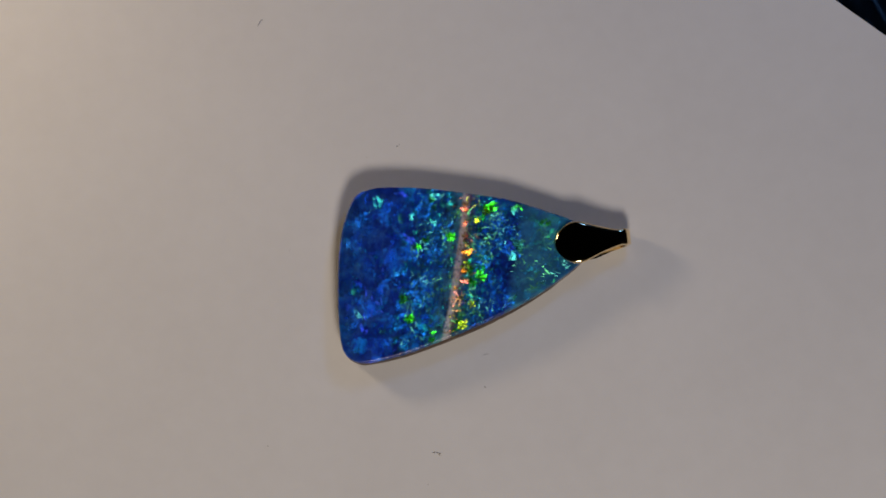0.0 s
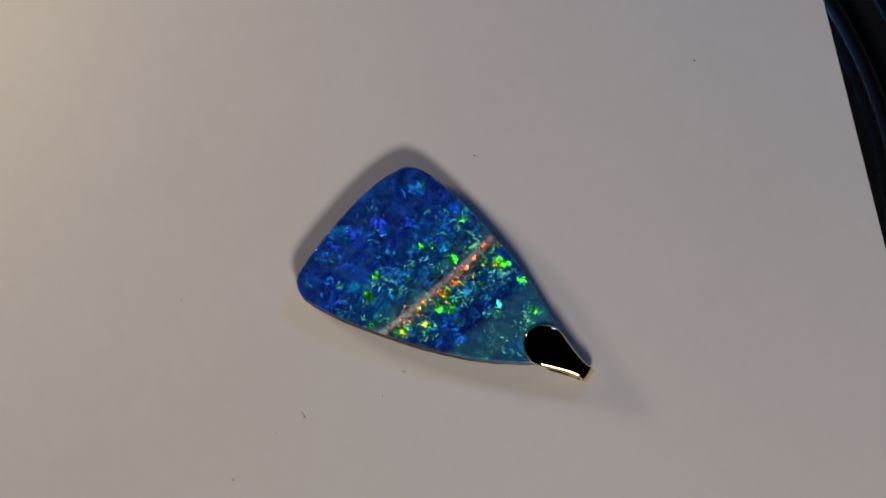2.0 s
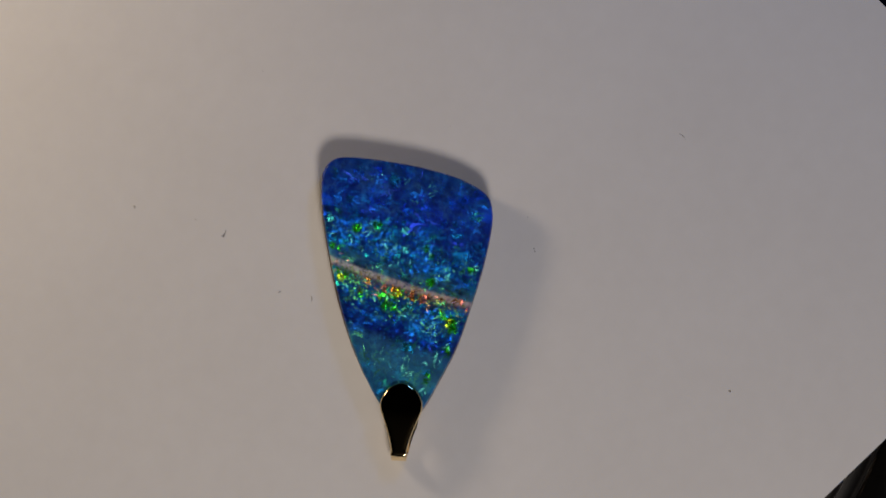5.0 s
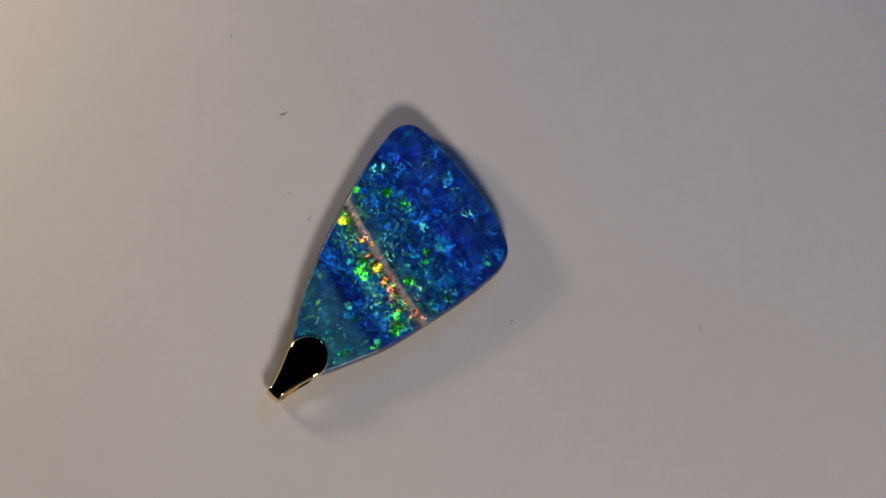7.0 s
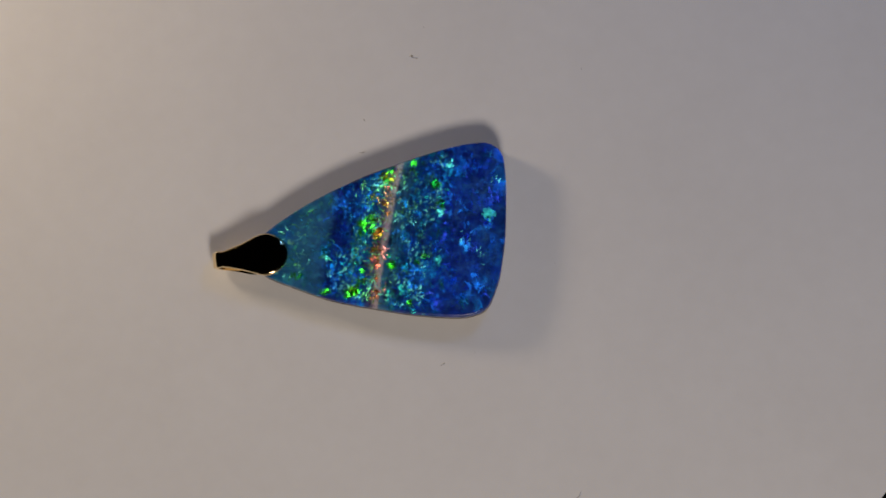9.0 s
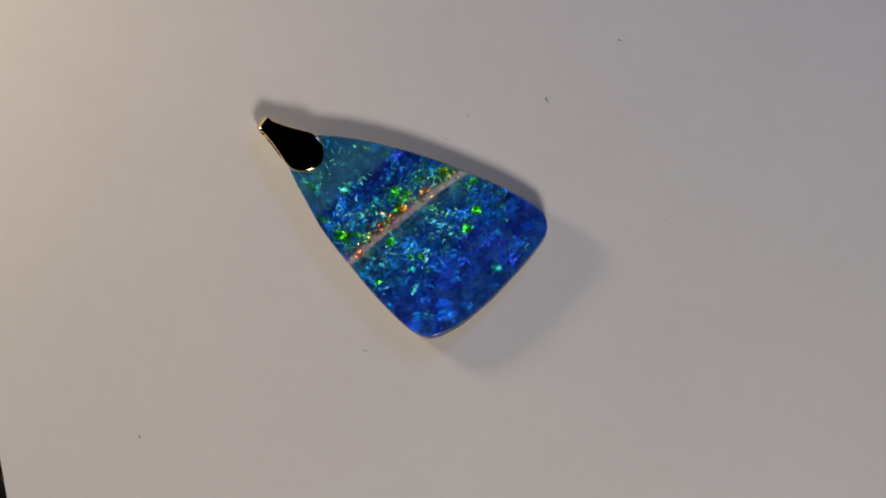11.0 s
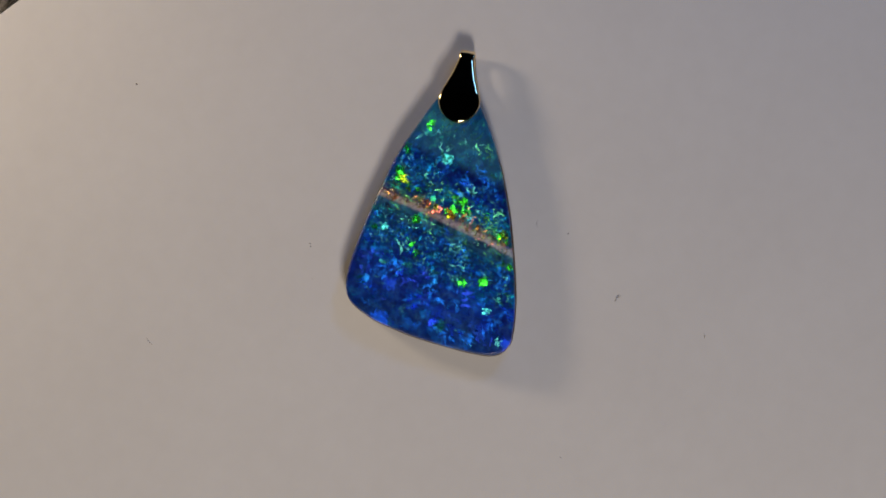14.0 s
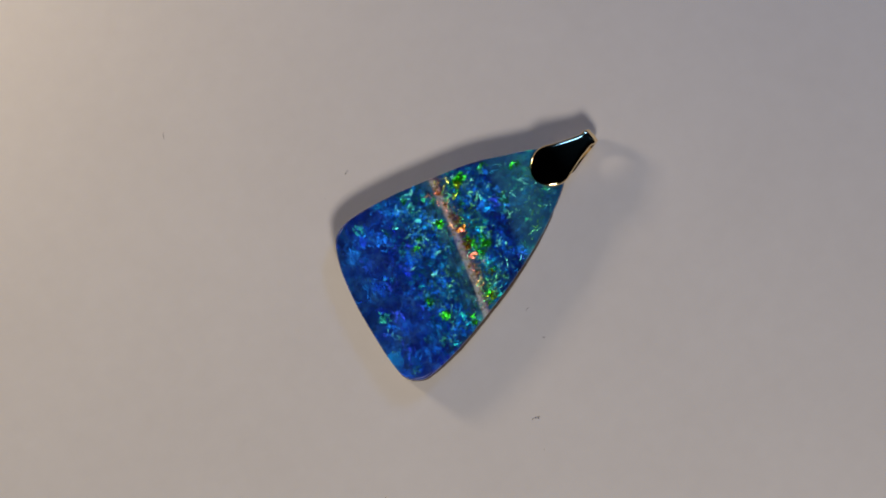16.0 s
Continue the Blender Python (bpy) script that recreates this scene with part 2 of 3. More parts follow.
def flake_material(name, color, rough=0.29, cover=0.55, grain_lean=0.24, low=0.33):
    """A thin see-through flake that flashes where its tilted layers (its own facet vector) face a lamp."""
    m, nodes, links, bsdf = material(name)
    nodes.remove(bsdf)
    p = object_mm(nodes, links)
    facet = nodes.new("ShaderNodeAttribute")
    facet.attribute_name = "facet"
    grain = nodes.new("ShaderNodeTexVoronoi")
    grain.inputs["Scale"].default_value = 3.2
    links.new(p, grain.inputs["Vector"])
    jitter = nodes.new("ShaderNodeVectorMath")
    jitter.operation = "MULTIPLY_ADD"
    links.new(grain.outputs["Color"], jitter.inputs[0])
    jitter.inputs[1].default_value, jitter.inputs[2].default_value = (grain_lean, grain_lean, 0.0), (-grain_lean / 2, -grain_lean / 2, 0.0)
    total = nodes.new("ShaderNodeVectorMath")
    links.new(jitter.outputs[0], total.inputs[0]), links.new(facet.outputs["Vector"], total.inputs[1])
    turn = nodes.new("ShaderNodeVectorTransform")
    turn.vector_type, turn.convert_from, turn.convert_to = "NORMAL", "OBJECT", "WORLD"
    links.new(total.outputs[0], turn.inputs[0])
    g = nodes.new("ShaderNodeBsdfAnisotropic")
    g.inputs["Roughness"].default_value = rough
    links.new(turn.outputs[0], g.inputs["Normal"])
    tone = noise_tex(nodes, links, p, 3.0, 2)
    patch = noise_tex(nodes, links, p, 2.2, 5, 0.68)
    mask = ramp(nodes, links, patch.outputs[0], [(low, (0.0,) * 3), (low + 0.14, (cover,) * 3)])
    hue = ramp(nodes, links, tone.outputs[0], [(0.35, tuple(c * 0.7 for c in color)), (0.6, color)])
    links.new(mix_color(nodes, links, 1.0, hue, mask, "MULTIPLY"), g.inputs["Color"])
    clear = nodes.new("ShaderNodeBsdfTransparent")
    links.new(mix_color(nodes, links, mask, (1.0, 1.0, 1.0), (0.55, 0.6, 0.6) if color[2] > 0.4 else (0.6, 0.6, 0.25)), clear.inputs["Color"])
    total_light = nodes.new("ShaderNodeAddShader")
    links.new(clear.outputs[0], total_light.inputs[0]), links.new(g.outputs[0], total_light.inputs[1])
    links.new(total_light.outputs[0], nodes["Material Output"].inputs["Surface"])
    return m


FLAKES = {"g": flake_material("green_flash", (0.05, 0.95, 0.06), cover=0.55, grain_lean=0.3, low=0.36), "y": flake_material("yellow_flash", (0.50, 0.80, 0.03), cover=0.6, grain_lean=0.3, low=0.37), "o": flake_material("orange_flash", (1.0, 0.42, 0.06), cover=0.5, grain_lean=0.3, low=0.37),
          "r": flake_material("red_flash", (1.0, 0.26, 0.22), cover=0.42, grain_lean=0.3, low=0.36), "c": flake_material("cyan_flash", (0.06, 0.58, 0.56), 0.33, 0.45), "t": flake_material("teal_flash", (0.03, 0.45, 0.44), 0.4, 0.35),
          "b": flake_material("blue_flash", (0.02, 0.30, 1.0), 0.4, 0.3), "v": flake_material("violet_flash", (0.02, 0.07, 1.0), 0.4, 0.3)}
WISPS = {key: flake_material(name, color, 0.28 if key in "ory" else 0.36, 0.20 if key in "bv" else 0.42, 0.2) for key, name, color in (
    ("g", "green_wisp", (0.14, 0.76, 0.30)), ("y", "yellow_wisp", (0.60, 0.76, 0.14)), ("o", "orange_wisp", (0.75, 0.40, 0.16)), ("r", "pink_wisp", (0.78, 0.28, 0.27)),
    ("c", "cyan_wisp", (0.10, 0.62, 0.62)), ("t", "teal_wisp", (0.10, 0.55, 0.46)), ("b", "blue_wisp", (0.01, 0.18, 0.9)), ("v", "violet_wisp", (0.03, 0.08, 1.0)))}
OPAL = opal_material()


# ---- mesh helpers ----
def part(name, bm, mat, parent=None, label="", smooth=True):
    mesh = bpy.data.meshes.new(name)
    bmesh.ops.recalc_face_normals(bm, faces=bm.faces[:])
    for f in bm.faces:
        f.smooth = smooth
    bm.to_mesh(mesh)
    bm.free()
    mesh.materials.append(mat)
    ob = new(name, mesh)
    ob.parent = parent
    if label:
        tagged(ob, label)
    return ob


def closed_curve(points, steps):
    """A smooth closed line through the points (Catmull-Rom)."""
    n, out = len(points), []
    for i in range(n):
        a, b, c, d = (Vector(points[(i + k) % n]) for k in (-1, 0, 1, 2))
        for s in range(steps):
            u = s / steps
            out.append(0.5 * (2 * b + (c - a) * u + (2 * a - 5 * b + 4 * c - d) * u * u + (3 * b - a - 3 * c + d) * u ** 3))
    return out


def box(bm, x0, x1, y0, y1, z0, z1):
    vs = [bm.verts.new((x, y, z)) for z in (z0, z1) for y in (y0, y1) for x in (x0, x1)]
    for f in ((0, 1, 3, 2), (4, 5, 7, 6), (0, 1, 5, 4), (2, 3, 7, 6), (0, 2, 6, 4), (1, 3, 7, 5)):
        bm.faces.new([vs[i] for i in f])


def lathe(bm, profile, segments):
    """A body of revolution about z from (radius, z) points."""
    rings = []
    for r, z in profile:
        if r == 0:
            rings.append([bm.verts.new((0, 0, z))] * segments)
        else:
            rings.append([bm.verts.new((r * math.cos(2 * math.pi * i / segments), r * math.sin(2 * math.pi * i / segments), z)) for i in range(segments)])
    for a, b in zip(rings, rings[1:]):
        for i in range(segments):
            j = (i + 1) % segments
            f = list(dict.fromkeys((a[i], a[j], b[j], b[i])))
            if len(f) > 2:
                bm.faces.new(f)


# ---- the room and the table ----
def build_room():
    wall_at = {"wall_north": (-1.6, 1.6, 1.5, 1.6), "wall_south": (-1.6, 1.6, -1.6, -1.5), "wall_east": (1.5, 1.6, -1.5, 1.5), "wall_west": (-1.6, -1.5, -1.5, 1.5)}
    for name, (x0, x1, y0, y1) in wall_at.items():
        bm = bmesh.new()
        box(bm, x0, x1, y0, y1, -0.78, 1.7)
        tagged(part(name, bm, WALL, smooth=False), "plain dark wall of an unlit room", "wall", kind="structure")
    for name, z0, z1 in (("floor", -0.86, -0.78), ("ceiling", 1.7, 1.78)):
        bm = bmesh.new()
        box(bm, -1.6, 1.6, -1.6, 1.6, z0, z1)
        tagged(part(name, bm, WALL, smooth=False), "plain dark %s of an unlit room" % name, name, kind="structure")


def build_table():
    table = tagged(new("table"), "dark table under the chrome turntable", "table")
    bm = bmesh.new()
    box(bm, -0.6, 0.6, -0.35, 0.35, -0.06, -0.03)
    bmesh.ops.bevel(bm, geom=bm.edges[:], offset=0.004, segments=2, affect="EDGES")
    part("tabletop", bm, TABLE, table, smooth=False)
    for x in (-0.55, 0.55):
        for y in (-0.3, 0.3):
            bm = bmesh.new()
            box(bm, x - 0.025, x + 0.025, y - 0.025, y + 0.025, -0.78, -0.06)
            part("leg", bm, TABLE, table, smooth=False)


# ---- turntable, card, dust ----
def build_turntable():
    thing = tagged(new("turntable"), "round chrome turntable standing on a dark table", "turntable")
    bm = bmesh.new()
    lathe(bm, [(0, -0.03), (0.062, -0.03), (0.066, -0.028), (0.0665, -0.014), (0.0655, -0.0112), (0.0635, -0.0096), (0.0600, -0.0081), (0.0588, -0.0077), (0.0584, -0.0076), (0.0580, -0.0077), (0.0552, -0.0088), (0.0549, -0.0089), (0.0547, -0.0096), (0, -0.0096)], 128)
    part("base", bm, SMOKED, thing, "smoked dark metal base ring")
    return thing


def build_disc():
    thing = tagged(new("turntable_disc"), "turning chrome disc with a black felt top", "turntable disc")
    bm = bmesh.new()
    lathe(bm, [(0, -0.0070), (0.0515, -0.0070), (0.0538, -0.0050), (0.0543, -0.0036), (0.0541, -0.0025), (0.0537, -0.00185), (0.0531, -0.00146), (0.0527, -0.00131), (0.0523, -0.00119), (0.05215, -0.00116), (0.05212, -0.00150), (0, -0.0016)], 160)
    part("rim", bm, CHROME, thing, "dull chrome rounded rim")
    bm = bmesh.new()
    lathe(bm, [(0, -0.00155), (0.05205, -0.00155), (0.0521, -0.00119), (0.0516, -0.00097), (0.0511, -0.00075), (0.0508, -0.00064), (0.0500, -0.00060), (0, -0.0006)], 160)
    part("inner_bevel", bm, BEVEL, thing, "dark polished bevel inside the rim")
    bm = bmesh.new()
    rng = random.Random(4)
    n = 720
    torn = [0.05085 + 0.00014 * noise.noise(Vector((9 * math.cos(2 * math.pi * i / n), 9 * math.sin(2 * math.pi * i / n), 2.0))) + rng.uniform(-0.00012, 0.00012) for i in range(n)]
    top = [bm.verts.new((torn[i] * math.cos(2 * math.pi * i / n), torn[i] * math.sin(2 * math.pi * i / n), -0.0004 - 0.00005)) for i in range(n)]
    low = [bm.verts.new((v.co.x * 1.001, v.co.y * 1.001, -0.0009)) for v in top]
    bm.faces.new(top)
    for i in range(n):
        bm.faces.new((low[i], low[(i + 1) % n], top[(i + 1) % n], top[i]))
    part("felt", bm, FELT, thing, "black felt with a ragged cut edge", smooth=False)
    return thing


def build_card():
    # 105 x 148 mm, its long way set obliquely over the disc
    bm = bmesh.new()
    box(bm, -0.0554, 0.0494, -0.0923, 0.0557, -0.00045, 0.0)
    bmesh.ops.rotate(bm, verts=bm.verts[:], matrix=Matrix.Rotation(radians(54.0), 3, "Z"))
    return tagged(part("card", bm, CARD, smooth=False), "plain white paper card lying on the turntable disc", "card")


def crumb(x, y, r, rng):
    """A tiny heaped grain of dust at x, y mm on the card."""
    bm = bmesh.new()
    ring = [bm.verts.new((x * MM + r * MM * rng.uniform(0.6, 1.3) * math.cos(a), y * MM + r * MM * rng.uniform(0.6, 1.3) * math.sin(a), 0.0)) for a in [i * math.pi / 4 for i in range(8)]]
    top = bm.verts.new((x * MM, y * MM, r * MM * 0.7))
    for i in range(8):
        bm.faces.new((ring[i], ring[(i + 1) % 8], top))
    bm.faces.new(ring)
    return tagged(part("dust_speck", bm, DUST), "tiny grey dust speck on the white card", "dust", group="dust on the card")


def fibre(x, y, length, angle, bend):
    """A short bent thread of lint lying on the card."""
    bm = bmesh.new()
    a, w = radians(angle), 0.025 * MM
    side, up = Vector((-math.sin(a), math.cos(a), 0)) * w, Vector((0, 0, 0.00005))
    rows = []
    for i in range(9):
        s, thin = (i / 8 - 0.5) * length * MM, 1 - 0.6 * abs(i / 4 - 1)
        o = bend * MM * (1 - (i / 4 - 1) ** 2)
        c = Vector((x * MM + s * math.cos(a) - o * math.sin(a), y * MM + s * math.sin(a) + o * math.cos(a), 0))
        rows.append([bm.verts.new(q) for q in (c - side * thin, c + up, c + side * thin)])
    for p0, p1 in zip(rows, rows[1:]):
        for k in range(3):
            bm.faces.new((p0[k], p0[(k + 1) % 3], p1[(k + 1) % 3], p1[k]))
    bm.faces.new(rows[0])
    bm.faces.new(rows[-1])
    return tagged(part("lint_fibre", bm, DUST), "short bent grey lint fibre on the card", "lint", group="dust on the card")


def build_dust():
    rng = random.Random(11)
    made = [crumb(x, y, r, rng) for x, y, r in ((8.73, 35.68, 0.12), (-2.8, 11.95, 0.09), (-2.5, 12.1, 0.07), (6.85, -14.6, 0.06), (-14.5, 0.5, 0.04), (-6.1, 10.65, 0.04), (-17.95, 25.8, 0.045), (0.5, -32.15, 0.06), (0.7, -25.2, 0.05),
                                                (-16.8, -21.0, 0.05), (1.9, -21.85, 0.06), (1.35, -21.65, 0.05))]
    made += [fibre(*f) for f in ((1.65, -21.8, 0.95, -8, 0.12), (1.78, -21.9, 0.55, -40, 0.05), (-17.9, 25.7, 0.9, 60, 0.1), (6.85, -14.62, 0.4, -50, 0.05), (6.95, -11.1, 0.7, 15, 0.12), (0.5, -32.1, 0.45, 20, 0.05))]
    return made


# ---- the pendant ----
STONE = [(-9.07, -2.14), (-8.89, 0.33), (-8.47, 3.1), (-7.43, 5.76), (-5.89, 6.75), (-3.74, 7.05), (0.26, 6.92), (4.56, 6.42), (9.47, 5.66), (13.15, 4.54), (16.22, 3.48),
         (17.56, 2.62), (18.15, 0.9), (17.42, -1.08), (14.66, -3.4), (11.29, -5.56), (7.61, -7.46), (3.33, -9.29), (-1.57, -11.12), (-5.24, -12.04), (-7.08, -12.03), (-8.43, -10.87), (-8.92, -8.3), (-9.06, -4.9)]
TOP = 3.2 * MM
# flashes of colour in the stone, by the second at which they face the front lamp: x, y, radius in mm, colour
FLASHES = {
    0: [(7.6, 4.9, 0.81, "g"), (3.3, 1.5, 0.56, "g"), (5.1, -0.2, 0.56, "o"), (6.4, -2.7, 0.62, "g"), (4.7, -3.2, 0.50, "r"), (4.5, -8.0, 0.56, "y"), (6.1, 3.3, 0.38, "y"), (4.7, 4.6, 0.40, "r"),
        (4.7, 2.9, 0.34, "r"), (1.5, 5.9, 0.50, "c"), (-1.1, 3.7, 0.31, "c"), (1.5, 3.1, 0.38, "c"), (-0.3, 0.5, 0.38, "g"), (10.3, 4.5, 0.50, "c"), (9.8, -0.6, 0.50, "c"), (-2.8, -2.6, 0.45, "b"),
        (1.4, -9.0, 0.38, "g"), (-1.4, -7.1, 0.44, "g"), (-4.7, 5.3, 0.62, "t")],
    2: [(4.7, 1.8, 0.36, "r"), (4.8, 3.2, 0.30, "r"), (4.7, -2.2, 0.45, "o"), (3.8, -4.0, 0.30, "o"), (7.4, 4.8, 0.70, "g"), (10.3, 4.8, 0.50, "g"), (3.4, 1.8, 0.45, "g"), (4.9, -1.3, 0.30, "y"),
        (5.4, -5.8, 0.42, "y"), (4.2, -8.0, 0.40, "y"), (5.6, -3.5, 0.45, "g"), (-0.4, 0.4, 0.40, "g"), (6.7, 0.0, 0.50, "b"), (10.2, 1.1, 0.50, "c"), (-3.0, 1.6, 0.55, "v"), (-7.0, -3.5, 0.70, "v")],
    3.5: [(5.5, -3.1, 0.56, "g"), (4.5, -2.2, 0.38, "o"), (4.8, 1.2, 0.34, "r"), (4.7, 5.2, 0.34, "r"), (7.3, 4.4, 0.44, "y"), (1.0, 5.6, 0.44, "g"), (0.1, -1.7, 0.50, "c"), (-5.3, -0.8, 0.88, "v"),
          (-4.8, 5.1, 0.56, "b"), (5.9, -5.6, 0.31, "g")],
    7: [(4.4, -8.0, 0.56, "y"), (4.8, -1.7, 0.50, "y"), (4.3, -5.1, 0.38, "o"), (6.7, 3.6, 0.56, "g"), (5.3, 0.9, 0.40, "r"), (-2.0, -2.0, 0.62, "c"), (-7.3, -4.0, 0.75, "b"), (-2.8, 1.6, 0.50, "b"),
        (1.0, -9.7, 0.38, "g"), (-1.9, -10.3, 0.38, "c"), (6.5, -1.9, 0.50, "g")],
    9: [(5.9, -2.9, 0.75, "g"), (4.9, -1.8, 0.50, "o"), (3.5, -7.9, 0.50, "y"), (1.1, -9.6, 0.38, "g"), (6.4, 2.4, 0.38, "g"), (5.2, 1.0, 0.34, "r"), (-7.2, -4.2, 0.75, "t"), (-4.8, -0.8, 0.69, "b"),
        (-2.0, -4.4, 0.50, "c"), (-1.8, 0.9, 0.50, "t"), (-2.7, -9.7, 0.50, "c"), (3.7, -8.6, 0.38, "g")],
    12.5: [(7.5, 4.7, 0.56, "g"), (10.4, 0.8, 0.62, "c"), (4.9, 4.5, 0.34, "r"), (4.6, -2.1, 0.34, "o"), (-2.1, -5.3, 0.56, "g"), (-2.2, 3.5, 0.56, "c"), (3.1, 1.5, 0.38, "g"), (6.6, -2.9, 0.38, "g"),
           (-1.3, -7.4, 0.44, "g"), (-2.6, -2.1, 0.60, "b")],
    13: [(7.3, 4.8, 0.55, "g"), (10.5, 0.2, 0.70, "c"), (5.0, -1.3, 0.28, "g"), (4.5, 0.1, 0.24, "r"), (-1.9, -5.1, 0.55, "g"), (-1.2, -7.3, 0.50, "g"), (-4.2, -8.7, 0.45, "c"), (-3.0, 1.7, 0.40, "v"),
         (0.5, 1.2, 0.36, "g"), (12.7, 2.9, 0.60, "t")],
    14.5: [(7.0, 4.2, 0.56, "y"), (4.9, -0.4, 0.45, "r"), (5.4, -2.0, 0.44, "g"), (10.4, 0.3, 0.62, "c"), (13.6, 3.2, 0.62, "g"), (3.9, -7.6, 0.38, "g"), (-1.2, -7.5, 0.50, "g"), (-4.6, 4.9, 0.50, "b"),
           (1.5, 4.7, 0.50, "c"), (-7.2, -3.4, 0.62, "v")],
}


def slab(bm, line, spine, levels):
    """A solid from copies of a closed line drawn in towards a spine: levels of (metres inwards, z)."""
    a, b = (Vector(q) * MM for q in spine)
    n, rings = len(line), []
    for inset, z in levels:
        ring = []
        for q in line:
            u = max(0.0, min(1.0, (q - a).dot(b - a) / (b - a).length_squared))
            to = a + u * (b - a) - q
            ring.append(bm.verts.new((*(q + to * min(1.0, inset / to.length)), z)))
        rings.append(ring)
    for r, s in zip(rings, rings[1:]):
        for i in range(n):
            bm.faces.new((r[i], r[(i + 1) % n], s[(i + 1) % n], s[i]))
    bm.faces.new(rings[0])
    if levels[-1][0] < 0.002:
        bm.faces.new(rings[-1])
    else:
        bmesh.ops.remove_doubles(bm, verts=bm.verts[:], dist=1e-7)


SPINE = ((-4.5, -2.6), (14.5, 0.7))


def flake(x, y, radius, facet, z, mat, parent, rng):
    """A flash of colour inlaid in the polished face: a huddle of angular splinters, all lying much the same way."""
    verts, faces, facets = [(x * MM, y * MM, TOP - 0.00003)], [], [facet]
    lie, count = rng.uniform(0, math.pi), rng.randint(7, 11)
    for k in range(count):
        away, round_about = radius * 0.75 * math.sqrt(rng.random()), rng.uniform(0, 2 * math.pi)
        cx, cy = x + away * math.cos(round_about), y + away * math.sin(round_about) * 0.8
        length, width = radius * rng.uniform(0.25, 0.75), radius * rng.uniform(0.12, 0.34)
        turn = Matrix.Rotation(lie + rng.gauss(0, 0.5), 2)
        n = rng.randint(5, 7)
        tip = (facet[0] + rng.gauss(0, 0.07), facet[1] + rng.gauss(0, 0.07), 1.0)
        ring = []
        for i in range(n):
            a = 2 * math.pi * (i + rng.uniform(-0.3, 0.3)) / n
            q = turn @ Vector((length * math.cos(a), width * math.sin(a))) * rng.uniform(0.75, 1.2)
            ring.append(((cx + q.x) * MM, (cy + q.y) * MM))
        base = len(verts)
        top = z + k * 0.00000002
        verts += [(*q, top) for q in ring] + [(*q, TOP - 0.00001) for q in ring]
        facets += [tip] * (2 * n)
        faces.append(tuple(range(base, base + n)))
        faces += [(base + n + i, base + n + (i + 1) % n, base + (i + 1) % n, base + i) for i in range(n)]
        faces += [(0, base + n + (i + 1) % n, base + n + i) for i in range(n)]
    mesh = bpy.data.meshes.new("flake")
    mesh.from_pydata(verts, [], faces)
    mesh.materials.append(mat)
    mesh.attributes.new("facet", "FLOAT_VECTOR", "POINT").data.foreach_set("vector", np.array(facets).ravel())
    mesh.update()
    ob = new("flake", mesh)
    ob.parent = parent


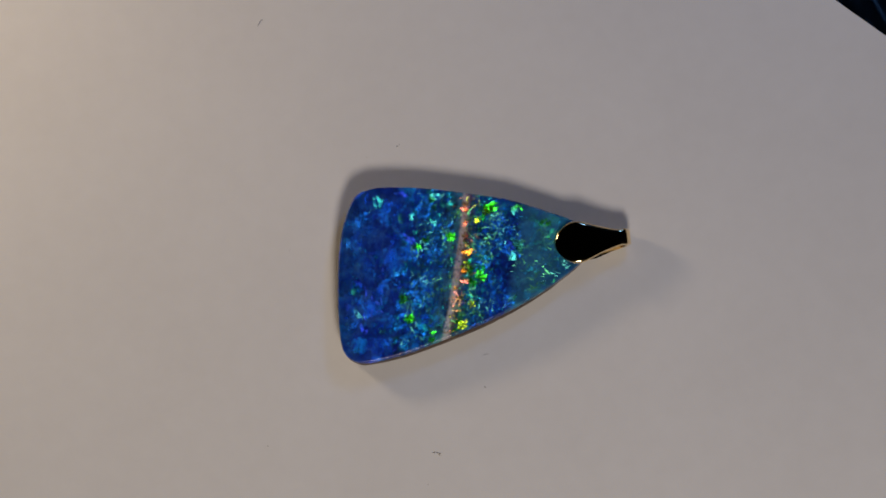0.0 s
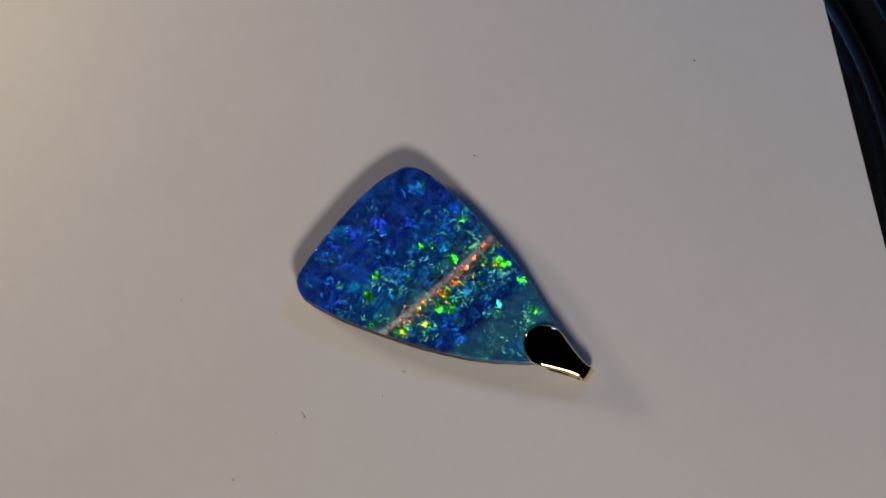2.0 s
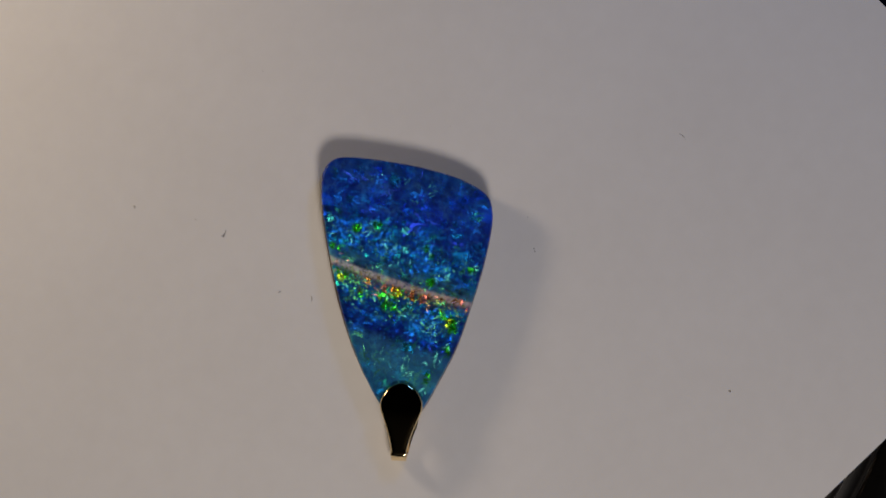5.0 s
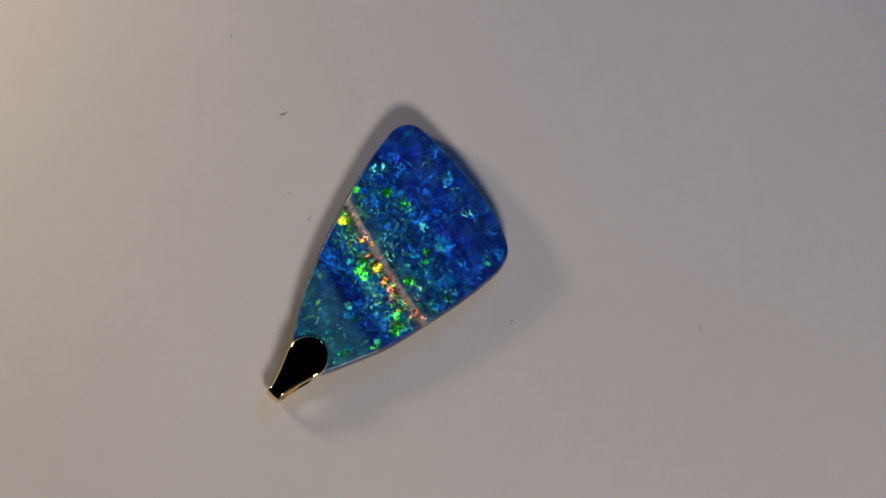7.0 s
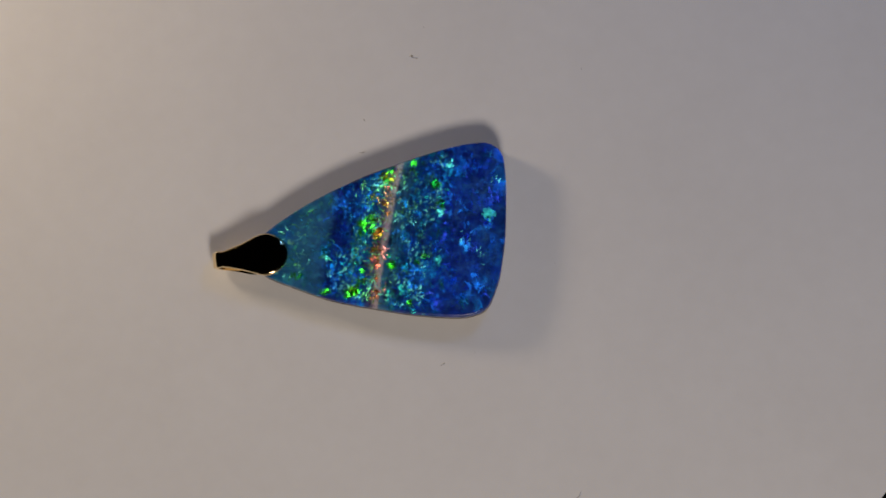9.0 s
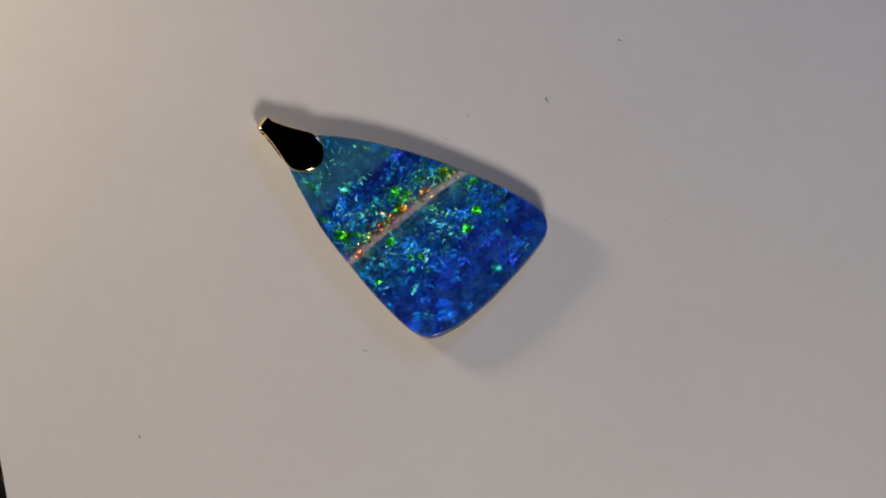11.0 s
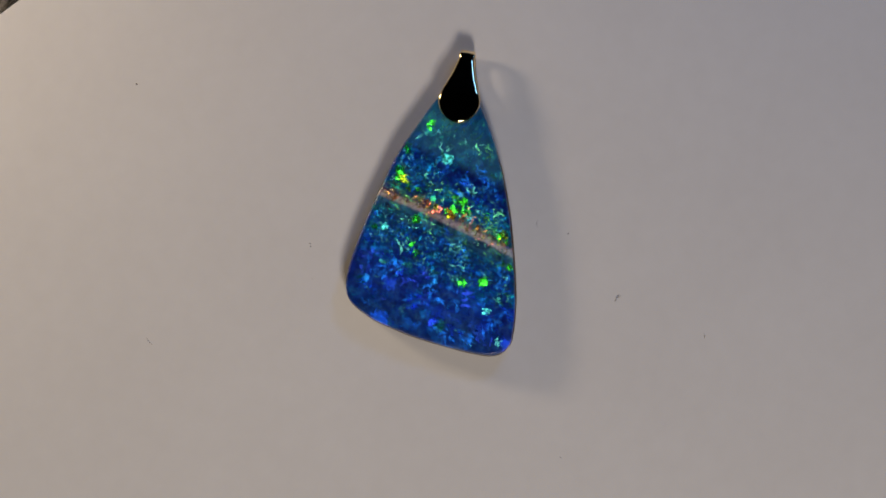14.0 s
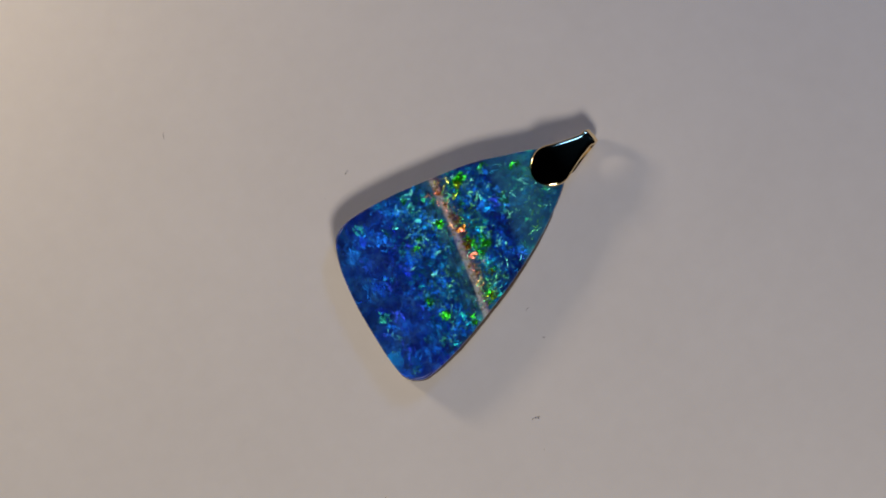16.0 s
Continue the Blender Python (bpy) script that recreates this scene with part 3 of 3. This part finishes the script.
def build_slivers(parent):
    """Fine ragged slivers of colour strewn through the stone, thickest beside the vein; alike in hue by their distance from it."""
    rng = random.Random(21)
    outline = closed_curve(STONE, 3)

    def inside(x, y):
        hit = False
        for a, b in zip(outline, outline[1:] + outline[:1]):
            if (a.y > y) != (b.y > y) and x < a.x + (y - a.y) / (b.y - a.y) * (b.x - a.x):
                hit = not hit
        return hit

    # seam in mm: share kept, colours to draw from
    bands = [(-14, 0.22, "bbvbc"), (-8.5, 0.28, "bvbb"), (-5.6, 0.7, "cbtbtb"), (-2.6, 0.8, "cgttbb"), (-1.6, 0.4, "gtt"), (-0.5, 0.35, "rror"), (0.5, 0.9, "gygtrgo"), (1.5, 0.85, "gcgtb"),
             (3.6, 0.7, "ctbtb"), (5.4, 0.25, "bbv"), (6.3, 0.25, "tttg"), (15, 0, "g")]
    verts, faces, facets, slots = [], [], [], []
    keys = list(WISPS)
    while len(faces) < 3200:
        # a cluster of wisps with one lie and one colour
        x0, y0 = rng.uniform(-8.4, 16.6), rng.uniform(-11.4, 6.4)
        seam = x0 - (4.2 + 0.13 * y0 - 0.004 * y0 * y0)
        if not inside(x0, y0) or not -14 < seam < 15:
            continue
        share, colors = next((s, c) for (lo, s, c), (hi, _, _) in zip(bands, bands[1:]) if lo <= seam < hi)
        if rng.random() > share * (0.6 + 1.2 * noise.noise(Vector((x0 * 0.55, y0 * 0.4, 3.0)))):
            continue
        key = rng.choice(colors)
        soft = key in "bv"
        az, lean, lie = rng.uniform(0, 2 * math.pi), math.tan(radians(rng.uniform(10, 30))), rng.gauss(80, 40) if seam < 6.3 else rng.gauss(8, 14)
        for _ in range(rng.randint(2, 7)):
            x, y = x0 + rng.gauss(0, 0.40), y0 + rng.gauss(0, 0.50)
            if not all(inside(x + dx, y + dy) for dx, dy in ((0.6, 0), (-0.6, 0), (0, 0.6), (0, -0.6))):
                continue
            length, width = rng.uniform(0.10, 0.50) * (1.5 if soft else 1), rng.uniform(0.025, 0.085) * (2.4 if soft else 1)
            turn = Matrix.Rotation(radians(lie + rng.gauss(0, 38)), 2)
            bend = rng.uniform(-0.5, 0.5) * length
            z = TOP + 0.000002 + rng.random() * 0.000004
            base, n = len(verts), 5
            along = [(i / (n - 1) * 2 - 1) for i in range(n)]
            side = [(u, (1 - u * u) * rng.uniform(0.5, 1.3) + 0.12) for u in along]
            rim = [(u * length, w * width) for u, w in side] + [(u * length, -w * width) for u, w in reversed([(u, (1 - u * u) * rng.uniform(0.5, 1.3) + 0.12) for u in along])]
            for u, w in rim:
                q = turn @ Vector((u, w + bend * (u / length) ** 2))
                verts.append(((x + q.x) * MM, (y + q.y) * MM, z))
            tip = Vector((lean * math.cos(az) + rng.gauss(0, 0.06), lean * math.sin(az) + rng.gauss(0, 0.06), 1.0))
            facets += [tuple(tip)] * len(rim)
            faces.append(tuple(range(base, base + len(rim))))
            slots.append(keys.index(key))
    mesh = bpy.data.meshes.new("colour_sheen")
    mesh.from_pydata(verts, [], faces)
    for key in keys:
        mesh.materials.append(WISPS[key])
    mesh.polygons.foreach_set("material_index", slots)
    mesh.attributes.new("facet", "FLOAT_VECTOR", "POINT").data.foreach_set("vector", np.array(facets).ravel())
    mesh.update()
    ob = new("colour_sheen", mesh)
    ob.parent = parent
    tagged(ob, kind="stuff")


def build_pendant():
    thing = tagged(new("pendant"), "blue opal pendant with a gold bail lying on white card", "pendant")
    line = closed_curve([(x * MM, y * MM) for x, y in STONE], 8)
    bm = bmesh.new()
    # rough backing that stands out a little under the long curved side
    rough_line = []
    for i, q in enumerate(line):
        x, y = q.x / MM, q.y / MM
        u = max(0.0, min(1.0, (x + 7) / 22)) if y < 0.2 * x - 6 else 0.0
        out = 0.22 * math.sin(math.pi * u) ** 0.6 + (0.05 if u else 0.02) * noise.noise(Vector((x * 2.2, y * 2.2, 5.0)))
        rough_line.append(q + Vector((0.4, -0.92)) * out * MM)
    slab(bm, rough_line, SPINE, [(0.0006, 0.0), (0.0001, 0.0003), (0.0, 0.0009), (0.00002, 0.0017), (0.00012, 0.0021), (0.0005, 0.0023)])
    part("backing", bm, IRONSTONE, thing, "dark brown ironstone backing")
    bm = bmesh.new()
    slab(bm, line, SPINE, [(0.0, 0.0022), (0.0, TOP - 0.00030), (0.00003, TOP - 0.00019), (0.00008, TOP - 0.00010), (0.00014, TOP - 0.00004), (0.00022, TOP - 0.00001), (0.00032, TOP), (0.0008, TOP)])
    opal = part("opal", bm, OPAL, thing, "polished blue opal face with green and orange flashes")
    build_slivers(opal)
    rng, count = random.Random(8), 0
    for t, flashes in FLASHES.items():
        low, frac = int(t), t - int(t)
        turned = TURNS[low] + frac * (TURNS[min(low + 1, 16)] - TURNS[low])
        for x, y, r, key in flashes:
            a, lean = radians(-82 + turned + rng.uniform(-12, 12)), math.tan(radians(22 + rng.uniform(-4, 4)))
            count += 1
            flake(x, y, r * 1.2, (lean * math.cos(a), lean * math.sin(a), 1.0), TOP + 0.000008 + count * 0.0000004, FLAKES[key], opal, rng)
    return thing


# half-widths of the drop-shaped bail plate along its axis, mm from its round end
DROP = [(0.12, 0.62), (0.5, 1.3), (1.1, 1.85), (1.8, 2.2), (2.4, 2.3), (3.1, 2.2), (4.2, 1.8), (5.4, 1.36), (6.6, 1.02), (7.3, 0.87), (8.0, 0.80)]


def droop(bm):
    """The narrow end of the bail bends down towards the card."""
    for v in bm.verts:
        u = max(0.0, v.co.x / MM - 2.9)
        v.co.z -= 0.19 * (math.sqrt(u * u + 0.5) - math.sqrt(0.5)) * MM


def build_bail(thing):
    frame_at = Matrix.Translation((14.44 * MM, 0.60 * MM, 0)) @ Matrix.Rotation(radians(7.3), 4, "Z")
    bail = new("bail")
    bail.parent = thing
    tagged(bail, "polished yellow gold drop-shaped bail")
    ends = [(0.0, 0.0)] + DROP + [(u, -h) for u, h in reversed(DROP)]
    line = closed_curve([(u * MM, v * MM) for u, v in ends], 8)
    bm = bmesh.new()
    slab(bm, line, ((2.3, 0), (7.0, 0)), [(0.0001, TOP + 0.00001), (0.0, TOP + 0.0001), (0.0, TOP + 0.0003), (0.00004, TOP + 0.00042), (0.00012, TOP + 0.00052), (0.00023, TOP + 0.00058), (0.00034, TOP + 0.0006), (0.0006, TOP + 0.0006), (0.0011, TOP + 0.0006), (0.0018, TOP + 0.0006), (0.003, TOP + 0.0006)])
    droop(bm)
    bm.transform(frame_at)
    part("front_plate", bm, GOLD, bail)
    # the loop: a strap folded over from the plate's narrow end and led back under it
    path = [(6.9, 3.02), (7.3, 3.06), (7.6, 3.03), (7.88, 2.90), (8.08, 2.65), (8.15, 2.25), (8.05, 1.7), (7.65, 1.15), (7.0, 0.85), (6.2, 0.72), (5.2, 0.7), (4.4, 0.8), (3.75, 0.95)]
    half = [0.86, 0.83, 0.82, 0.82, 0.82, 0.82, 0.84, 0.92, 1.04, 1.22, 1.52, 1.78, 1.85]
    n = len(path)
    fine = []
    for i in range(n - 1):
        a, c, d, e = (Vector((*path[k], half[k])) for k in (max(i - 1, 0), i, i + 1, min(i + 2, n - 1)))
        for s in range(5):
            u = s / 5
            fine.append(0.5 * (2 * c + (d - a) * u + (2 * a - 5 * c + 4 * d - e) * u * u + (3 * c - a - 3 * d + e) * u ** 3))
    fine.append(Vector((*path[-1], half[-1])))
    bm = bmesh.new()
    rows = []
    for i, (u, z, h) in enumerate(fine):
        step = fine[min(i + 1, len(fine) - 1)] - fine[max(i - 1, 0)]
        o = Vector((-step.y, step.x)).normalized() * 0.22
        z += TOP / MM - 2.8
        rows.append([bm.verts.new((q[0] * MM, v * MM, q[1] * MM)) for q, v in (
            ((u + o.x, z + o.y), -h + 0.08), ((u + o.x, z + o.y), h - 0.08), ((u + o.x * 0.6, z + o.y * 0.6), h), ((u - o.x, z - o.y), h), ((u - o.x, z - o.y), -h), ((u + o.x * 0.6, z + o.y * 0.6), -h))])
    for r, s in zip(rows, rows[1:]):
        for k in range(6):
            bm.faces.new((r[k], r[(k + 1) % 6], s[(k + 1) % 6], s[k]))
    bm.faces.new(rows[0])
    bm.faces.new(rows[-1])
    bm.edges.ensure_lookup_table()
    rails = {v: k for row in rows for k, v in enumerate(row)}
    for e in bm.edges:
        if rails[e.verts[0]] == rails[e.verts[1]]:
            e.smooth = False
    droop(bm)
    bm.transform(frame_at)
    part("loop", bm, GOLD, bail)


build_room()
build_table()
build_turntable()
DISC = build_disc()
SHEET = build_card()
SPECKS = build_dust()
PENDANT = build_pendant()
build_bail(PENDANT)


def motions():
    for ob in (DISC, SHEET, PENDANT, *SPECKS):
        walk(ob, [(float(t), pose(0, 0, 0, 0, 0, -a)) for t, a in enumerate(TURNS)])


motions()
